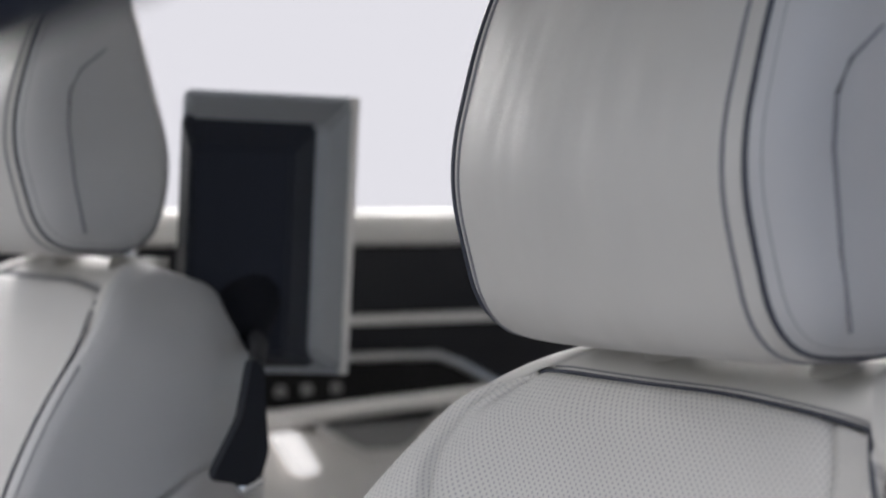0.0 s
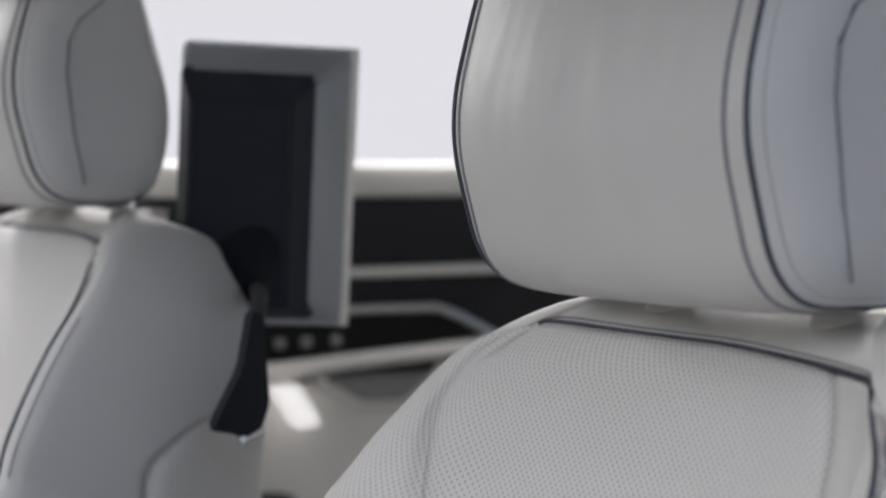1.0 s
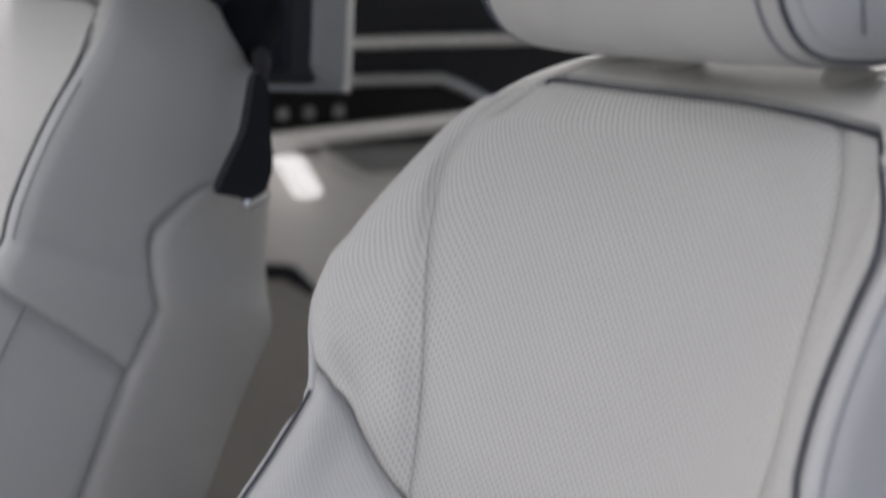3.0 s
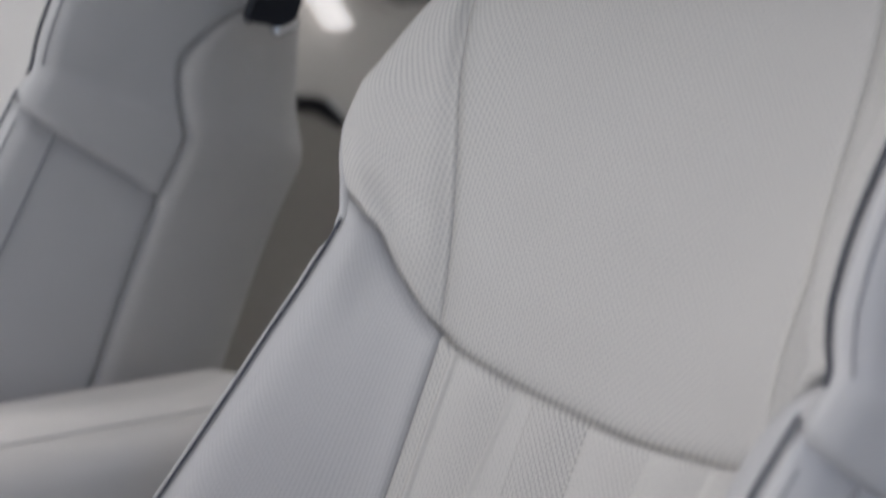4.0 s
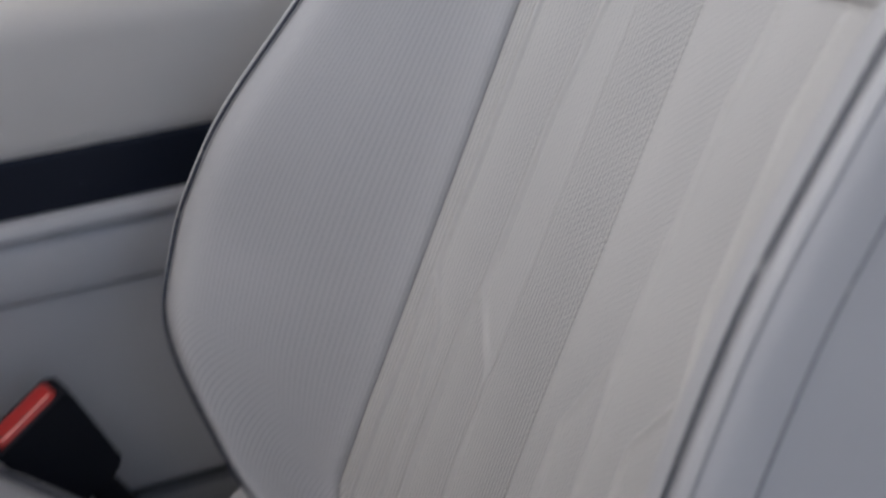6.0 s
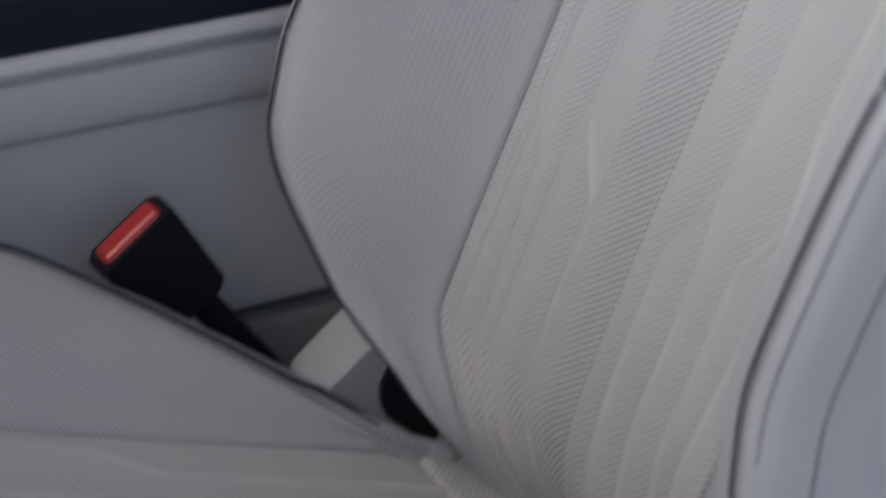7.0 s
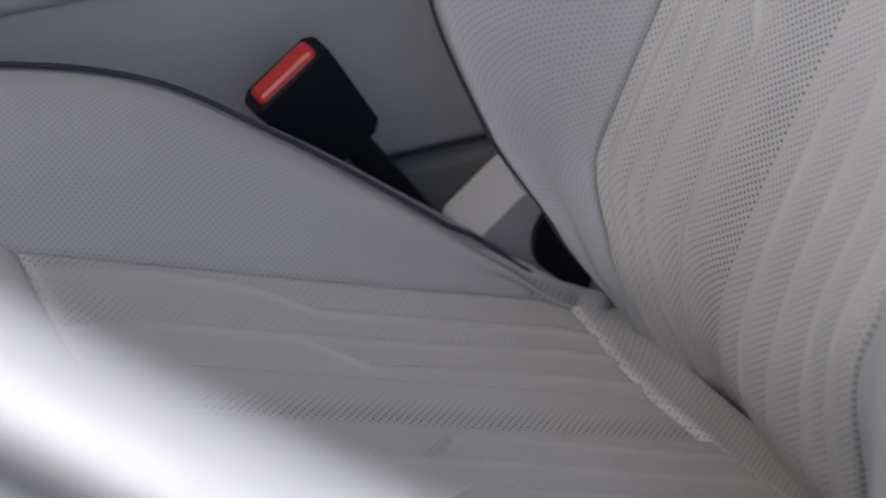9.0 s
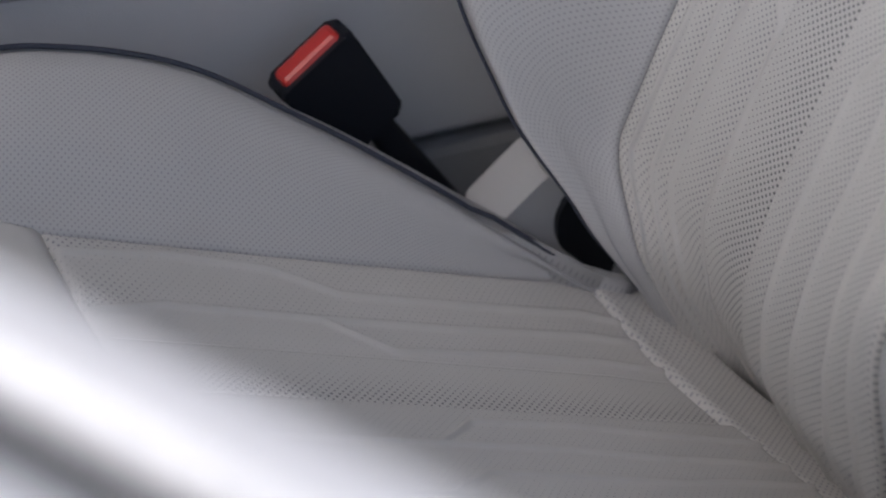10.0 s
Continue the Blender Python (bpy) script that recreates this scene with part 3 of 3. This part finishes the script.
        prism("recline_knob", rounded([(0.0, -0.042), (-0.010, -0.062), (-0.009, -0.084), (0.03, -0.128), (0.05, -0.06)], 0.008), y - 0.028, y - 0.018, "y", BLACK, seat, "black hinge insert", 0.002)
    return seat


HEAD_OUT = rounded([(0.205, 0.694), (0.306, 0.692), (0.324, 0.765), (0.287, 0.90), (0.27, 0.966), (0.247, 0.966), (0.203, 0.885), (0.177, 0.79)], 0.035, 6)
HEAD_MID = (0.25, 0.83)


def S_head(k, t):
    """The headrest's skin: k round its profile (0 to 1), t across (-1 to 1)."""
    n = len(HEAD_OUT)
    q = (k % 1.0) * n
    i = int(q)
    a, b = HEAD_OUT[i % n], HEAD_OUT[(i + 1) % n]
    x, z = a[0] + (b[0] - a[0]) * (q - i), a[1] + (b[1] - a[1]) * (q - i)
    t = max(-0.9999, min(0.9999, t))
    g = (1 - abs(t) ** 9) ** (1 / 4.0)
    bow = 0.012 * t * t
    return Vector((HEAD_MID[0] + (x - HEAD_MID[0]) * g + bow, 0.148 * t, HEAD_MID[1] + (z - HEAD_MID[1]) * (0.35 + 0.65 * g)))


def headrest(seat):
    nk, nt = 72, 60
    pts, faces = [], []
    ts = [math.sin(math.pi / 2 * (-1 + 2 * j / nt)) for j in range(nt + 1)]
    for t in ts:
        for i in range(nk):
            pts.append(tuple(S_head(i / nk, t)))
    for j in range(nt):
        for i in range(nk):
            faces.append((j * nk + i, j * nk + (i + 1) % nk, (j + 1) * nk + (i + 1) % nk, (j + 1) * nk + i))
    faces += [tuple(range(nk))[::-1], tuple(nt * nk + i for i in range(nk))]
    me = bpy.data.meshes.new("headrest")
    me.from_pydata(pts, [], faces)
    me.polygons.foreach_set("use_smooth", [True] * len(faces))
    head = mesh_object("headrest", me, SOFT, seat, "smooth grey leather headrest")

    def ring(t, lift, n=72):
        out = []
        for i in range(n):
            p = S_head(i / n, t)
            c = Vector((HEAD_MID[0], p.y, HEAD_MID[1]))
            out.append(p + (p - c).normalized() * lift)
        return out
    for side in (1, -1):
        cap_t = [0.865, 0.88, 0.9, 0.92, 0.94, 0.96, 0.975, 0.985, 0.993, 0.998, 0.9999]
        pts = []
        for t in cap_t:
            for i in range(nk):
                p = S_head(i / nk, side * t)
                c = Vector((HEAD_MID[0], p.y, HEAD_MID[1]))
                pts.append(tuple(p + (p - c).normalized() * 0.0007 + Vector((0, side * 0.0007, 0))))
        quads = [(j * nk + i, j * nk + (i + 1) % nk, (j + 1) * nk + (i + 1) % nk, (j + 1) * nk + i) for j in range(len(cap_t) - 1) for i in range(nk)]
        quads.append(tuple((len(cap_t) - 1) * nk + i for i in range(nk)))
        cap = bpy.data.meshes.new("side_panel")
        cap.from_pydata(pts, [], quads)
        cap.polygons.foreach_set("use_smooth", [True] * len(quads))
        if side < 0:
            cap.flip_normals()
        mesh_object("side_panel", cap, SIDE, head, "mid grey leather side")
        tube("piping", ring(side * 0.86, 0.0008), 0.0017, PIPING, head, "navy piping", closed=True)
        tube("seam", ring(side * 0.78, -0.0002), 0.0014, THREAD, head, "", closed=True, sides=6)
        tube("stitching", ring(side * 0.905, 0.0004), 0.0008, THREAD, head, "", closed=True, sides=5)
        tube("post", [(0.320, side * 0.07, 0.60), (0.313, side * 0.07, 0.74)], 0.007, CHROME, head, "chrome post", 16)
        bm = bmesh.new()
        bmesh.ops.create_cone(bm, cap_ends=True, segments=24, radius1=0.019, radius2=0.019, depth=0.014)
        bmesh.ops.bevel(bm, geom=[e for e in bm.edges if len(e.link_faces) == 2 and any(len(f.verts) > 4 for f in e.link_faces)], offset=0.005, segments=4, affect="EDGES", profile=0.5)
        bmesh.ops.transform(bm, matrix=pose(0.316, side * 0.07, 0.682, 0, 14, 0), verts=bm.verts)
        part("post_collar", bm, LEATHER, head, "grey plastic collar")
        # side seam
        tube("seam", [S_head(0, 0) * 0 + Vector((x, side * y, z)) for x, y, z in ((0.247, 0.144, 0.712), (0.237, 0.1478, 0.75), (0.231, 0.1488, 0.80), (0.233, 0.1488, 0.825), (0.242, 0.1485, 0.842), (0.262, 0.148, 0.858), (0.282, 0.144, 0.872), (0.29, 0.137, 0.885))], 0.0012, THREAD, head, "", 6)
    return head


near_seat = car_seat()
near_seat.location = (0.373, 0.77, 0.283)
tagged(near_seat, "light grey leather car seat with perforated panels and navy piping", "car seat", "front seats")
far_seat = copy_thing(near_seat, pose(0.273, 1.512, 0.325))
tagged(far_seat, "light grey leather passenger seat beyond the centre console", "car seat", "front seats")

# ---- display on the far seat's rear ----
screen = anchor("seat_display")
tagged(screen, "dark rear-seat display with silver frame on a black arm", "display")
SW, SH = 0.076, 0.122
prism("frame", rounded([(-SW, -SH), (SW, -SH), (SW, SH), (-SW, SH)], 0.008), -0.004, 0.006, "x", SILVER, screen, "satin silver frame", 0.002)


def tapered(name, lo, hi, x0, x1, mat, label):
    bm = bmesh.new()
    a = [bm.verts.new((x0, y, z)) for y, z in ((lo[0], lo[2]), (lo[1], lo[2]), (lo[1], lo[3]), (lo[0], lo[3]))]
    b = [bm.verts.new((x1, y, z)) for y, z in ((hi[0], hi[2]), (hi[1], hi[2]), (hi[1], hi[3]), (hi[0], hi[3]))]
    bm.faces.new(a)
    bm.faces.new(b[::-1])
    for i in range(4):
        bm.faces.new((a[i], b[i], b[(i + 1) % 4], a[(i + 1) % 4]))
    bmesh.ops.bevel(bm, geom=bm.edges[:], offset=0.003, segments=2, affect="EDGES")
    return part(name, bm, mat, screen, label, False)


tapered("frame_slope", (-SW + 0.002, SW - 0.002, -SH + 0.002, SH - 0.002), (-0.045, SW - 0.006, -SH + 0.02, SH - 0.03), -0.004, -0.02, SILVER, "satin silver slope")
tapered("rear_casing", (-0.046, SW + 0.003, -SH + 0.006, SH - 0.020), (-0.014, SW - 0.004, -SH + 0.02, SH - 0.048), -0.012, -0.042, DARKBAND, "navy black tapered casing")
prism("rim", rounded([(-SW - 0.001, -SH), (-SW + 0.007, -SH), (-SW + 0.007, SH), (-SW - 0.001, SH)], 0.002), -0.006, 0.007, "x", PALE, screen, "bright pale rim", 0.001)
prism("glass", rounded([(-SW + 0.006, -SH + 0.006), (SW - 0.006, -SH + 0.006), (SW - 0.006, SH - 0.006), (-SW + 0.006, SH - 0.006)], 0.008), 0.006, 0.008, "x", GLOSS, screen, "dark screen glass", 0.0)
tube("arm", [(-0.02, 0.01, -0.05), (-0.05, 0.03, -0.075), (-0.06, 0.05, -0.10), (-0.06, 0.06, -0.13)], 0.028, MATT, screen, "black arm", 14)
hook = prism("hook", rounded([(0.599, 0.945), (0.609, 0.94), (0.610, 0.907), (0.613, 0.872), (0.603, 0.846), (0.566, 0.854), (0.570, 0.864), (0.590, 0.899)], 0.008), 1.229, 1.241, "y", BLACK, screen, "black hanging hook", 0.003)
tip = slab("hook_tip", (0.024, 0.014, 0.010), (0.600, 1.236, 0.848), CHROME, screen, "chrome tip", 0.004, (0, -22, 0))
stay = tube("stay", [(0.604, 1.236, 0.935), (0.63, 1.28, 0.95), (0.67, 1.37, 0.95)], 0.007, MATT, screen, "black stay", 10)
screen.matrix_world = pose(0.705, 1.42, 1.036, 2, -3, 72)

for piece in (hook, tip, stay):
    piece.matrix_parent_inverse = screen.matrix_world.inverted()

# ---- far door ----
DY = 1.92
door = anchor("far_door")
tagged(door, "far car door with charcoal upper trim, aluminium strips and pale armrest", "car door", kind="structure")
slab("upper_trim", (1.5, 0.05, 0.22), (0.95, DY + 0.03, 0.91), DARKTRIM, door, "charcoal trim", 0.012)
slab("window_sill", (1.5, 0.07, 0.043), (0.95, DY + 0.03, 1.0375), PALE, door, "pale window sill", 0.015)
slab("trim_strip", (1.5, 0.006, 0.012), (0.95, DY + 0.003, 0.925), BRUSHED, door, "satin strip", 0.002)
slab("lower_trim", (1.5, 0.06, 0.76), (0.95, DY + 0.03, 0.418), CREAM, door, "pale soft lower trim", 0.012)
outline = rounded([(0.62, 0.80), (1.24, 0.828), (1.285, 0.835), (1.20, 0.878), (0.62, 0.878)], 0.02)
prism("switch_panel", outline, DY - 0.012, DY + 0.01, "y", GLOSS, door, "gloss black switch panel", 0.003)
tube("panel_trim", [(0.62, DY - 0.012, 0.881), (1.10, DY - 0.012, 0.881), (1.185, DY - 0.012, 0.879), (1.215, DY - 0.012, 0.868), (1.275, DY - 0.012, 0.838)], 0.005, BRUSHED, door, "satin surround", 8)
# pale, not metal: its reflection is put into the colour, the face tilted up
slab("armrest_strip", (0.66, 0.022, 0.014), (0.95, DY - 0.02, 0.813), PALE, door, "armrest strip with its metal sheen put into the pale colour", 0.003, (-35, -3.0, 0))
prism("pull_cup", rounded([(1.02, 0.80), (1.07, 0.765), (1.135, 0.762), (1.19, 0.80)], 0.012), DY - 0.014, DY + 0.01, "y", SHADE, door, "grey pull cup", 0.004)
tube("cup_rim", [(1.015, DY - 0.014, 0.80), (1.06, DY - 0.014, 0.772), (1.08, DY - 0.014, 0.763), (1.13, DY - 0.014, 0.762), (1.15, DY - 0.014, 0.77), (1.19, DY - 0.014, 0.808)], 0.005, CREAM, door, "", 8)
for x in (0.965, 1.0, 1.04):
    slab("switch", (0.012, 0.008, 0.012), (x, DY - 0.014, 0.845), SHADE, door, "small grey switch", 0.002)
# block made to glow where the door trim is brightest
prism("glow_block", rounded([(0.952, 0.795), (0.982, 0.797), (1.012, 0.748), (0.985, 0.744)], 0.006), DY - 0.03, DY - 0.005, "y", GLOW_PALE, door, "glowing pale block on the door trim", 0.003)
prism("door_pocket", rounded([(0.70, 0.30), (1.5, 0.30), (1.5, 0.59), (1.02, 0.61), (0.985, 0.655), (0.70, 0.665)], 0.015), DY - 0.02, DY + 0.01, "y", POCKET, door, "dark map pocket", 0.004)
# solid dark wedge in place of the shade inside the pocket opening
prism("pocket_mouth_shade", [(0.90, 0.672), (0.975, 0.664), (1.006, 0.632), (0.996, 0.626), (0.96, 0.650), (0.90, 0.655)], DY - 0.024, DY, "y", DARKTRIM, door, "dark wedge for the shade in the pocket mouth", 0.001)
tube("pocket_rim", [(0.70, DY - 0.02, 0.668), (0.985, DY - 0.02, 0.658), (1.02, DY - 0.02, 0.614), (1.5, DY - 0.02, 0.594)], 0.004, BRUSHED, door, "satin pocket rim", 8)
slab("window_glass", (1.5, 0.005, 0.5), (0.95, DY + 0.05, 1.30), GLASS, door, "side window", 0).visible_shadow = False

# ---- console, floor and shell ----
console = anchor("centre_console")
tagged(console, "centre console with pale padded armrest and dark band", "console")
prism("armrest", rounded([(1.08, 0.495), (1.28, 0.495), (1.28, 0.565), (1.245, 0.588), (1.13, 0.612), (1.08, 0.598)], 0.022, 8), -0.15, 0.53, "x", CREAM, console, "pale padded armrest", 0, smooth=True)
tube("armrest_seam", [(-0.14, 1.10, 0.609), (0.52, 1.10, 0.609)], 0.0009, SHELL, console, "stitched seam", 6)
slab("band", (0.72, 0.24, 0.043), (0.16, 1.20, 0.4825), DARKBAND, console, "dark band", 0.004)
slab("ledge", (0.74, 0.25, 0.018), (0.15, 1.20, 0.4525), CONSOLE, console, "", 0.008)
slab("side_step", (0.80, 0.242, 0.052), (0.14, 1.20, 0.420), CONSOLE, console, "", 0.012, segments=4)
slab("side", (0.80, 0.232, 0.222), (0.14, 1.20, 0.333), CONSOLE, console, "", 0.006)
slab("tunnel", (1.2, 0.224, 0.21), (0.2, 1.20, 0.105), CARPET, console, "dark carpeted tunnel", 0.01)
floor = tagged(slab("floor", (3.2, 1.75, 0.06), (0.6, 1.15, -0.03), CARPET, None, "", 0.004), "grey carpeted car floor", "floor", kind="structure")
roof = tagged(slab("ceiling", (2.5, 1.55, 0.05), (1.0, 1.2, 1.42), HEADLINER, None, "", 0.01), "pale car headliner", "ceiling", kind="structure")
rear = tagged(slab("wall_rear", (0.06, 1.6, 1.0), (1.9, 1.2, 0.55), CREAM, None, "", 0.02), "pale rear seat wall of the cabin", "wall", kind="structure")
# dashboard out of view, its height set to keep low light off the cushion
dash = tagged(slab("dashboard", (0.45, 1.55, 0.45), (-0.70, 1.2, 0.74), DARKTRIM, None, "", 0.05), "unseen charcoal dashboard, sized to block low light", "dashboard", kind="structure")
ground = tagged(slab("ground", (400, 400, 0.1), (0, 0, -0.45), FLOOR_OUT, None, "", 0), "pale concrete ground round the car", "ground", kind="structure")
drop = tagged(slab("backdrop", (30, 0.1, 12), (5, 14, 4.0), GLOW, None, "", 0), "bright overcast sky beyond the window", "backdrop", kind="structure")

# ---- seat belt buckle ----
buckle = anchor("seatbelt_buckle")
tagged(buckle, "black seat belt buckle with a red release button", "buckle")
prism("housing", rounded([(-0.026, 0.0), (0.026, 0.0), (0.032, 0.08), (-0.032, 0.08)], 0.007), -0.014, 0.014, "y", BLACK, buckle, "black plastic housing", 0.004)
slab("release_button", (0.050, 0.019, 0.012), (0, 0, 0.078), RED, buckle, "red release button", 0.004)
slab("stem", (0.022, 0.012, 0.12), (0.004, 0, -0.05), BLACK, buckle, "black stem", 0.004)
buckle.matrix_world = pose(0.2563, 1.0383, 0.2765, -0.5, -31.2, 10.8)

# ---- open near door ----
near_door = anchor("open_door")
tagged(near_door, "white car door standing open with dark window frame", "car door", kind="structure")
# x runs along the door from its hinge to its rear edge, y towards the car
slab("door_skin", (0.95, 0.05, 0.55), (-0.2, -0.053, -0.277), PAINT, near_door, "white painted outer skin", 0.012, segments=4)
slab("window_seal", (0.95, 0.012, 0.5), (-0.2, -0.021, -0.262), RUBBER, near_door, "grey rubber seal", 0.003)
slab("waist_rail", (0.95, 0.02, 0.5), (-0.2, -0.008, -0.25), PAINT, near_door, "white inner rail", 0.006, segments=3)
near_door.matrix_world = Matrix.Translation((-0.006, 0.283, 0.782)) @ pose(0, 0, 0, 0, 7, -49.5)
frame_bar = [(0.03, 0.39, 1.070), (0.10, 0.353, 1.103), (0.145, 0.326, 1.126), (0.20, 0.295, 1.156)]
bar = tube("window_frame", frame_bar, 0.026, DARKBAND, None, "dark window frame", 12)
post = tube("frame_post", [(-0.20, 0.505, 0.78), (-0.16, 0.485, 0.90), (-0.06, 0.435, 1.02), (0.04, 0.385, 1.075)], 0.024, DARKBAND, None, "dark frame post", 12)
for piece in (bar, post):
    piece.parent = near_door
    piece.matrix_parent_inverse = near_door.matrix_world.inverted()

# ---- unseen sill, pillar and walls that keep light out of the cabin ----
# sill out of view, added to cut the light coming in low
tagged(slab("wall_unseen_sill", (2.4, 0.14, 0.40), (0.2, 0.36, 0.0), PAINT, None, "", 0.04), "unseen white sill below the door opening, added to block low light", "sill", kind="structure")
# rear side out of view, its height set by the light it blocks
tagged(slab("wall_unseen_side", (0.9, 0.10, 1.0), (1.45, 0.42, 0.15), CREAM, None, "", 0.03), "unseen pale side of the rear cabin, added to block light", "wall", kind="structure")
tagged(slab("wall_front", (0.08, 1.6, 0.9), (-0.95, 1.2, 0.4), DARKTRIM, None, "", 0.02), "charcoal bulkhead below the dashboard", "wall", kind="structure")
# pillar out of view, added to darken the near seat's outer side
tagged(slab("wall_unseen_pillar", (0.24, 0.10, 1.5), (0.84, 0.40, 0.68), CREAM, None, "", 0.03), "unseen pale pillar behind the front door opening, added to block sky light", "pillar", kind="structure")
# closes the rear side out of view, added to hold back sky light
tagged(slab("wall_unseen_upper", (0.9, 0.06, 0.75), (1.45, 0.44, 1.03), CREAM, None, "", 0.02), "unseen pale upper side of the rear cabin, added to block sky light", "wall", kind="structure")
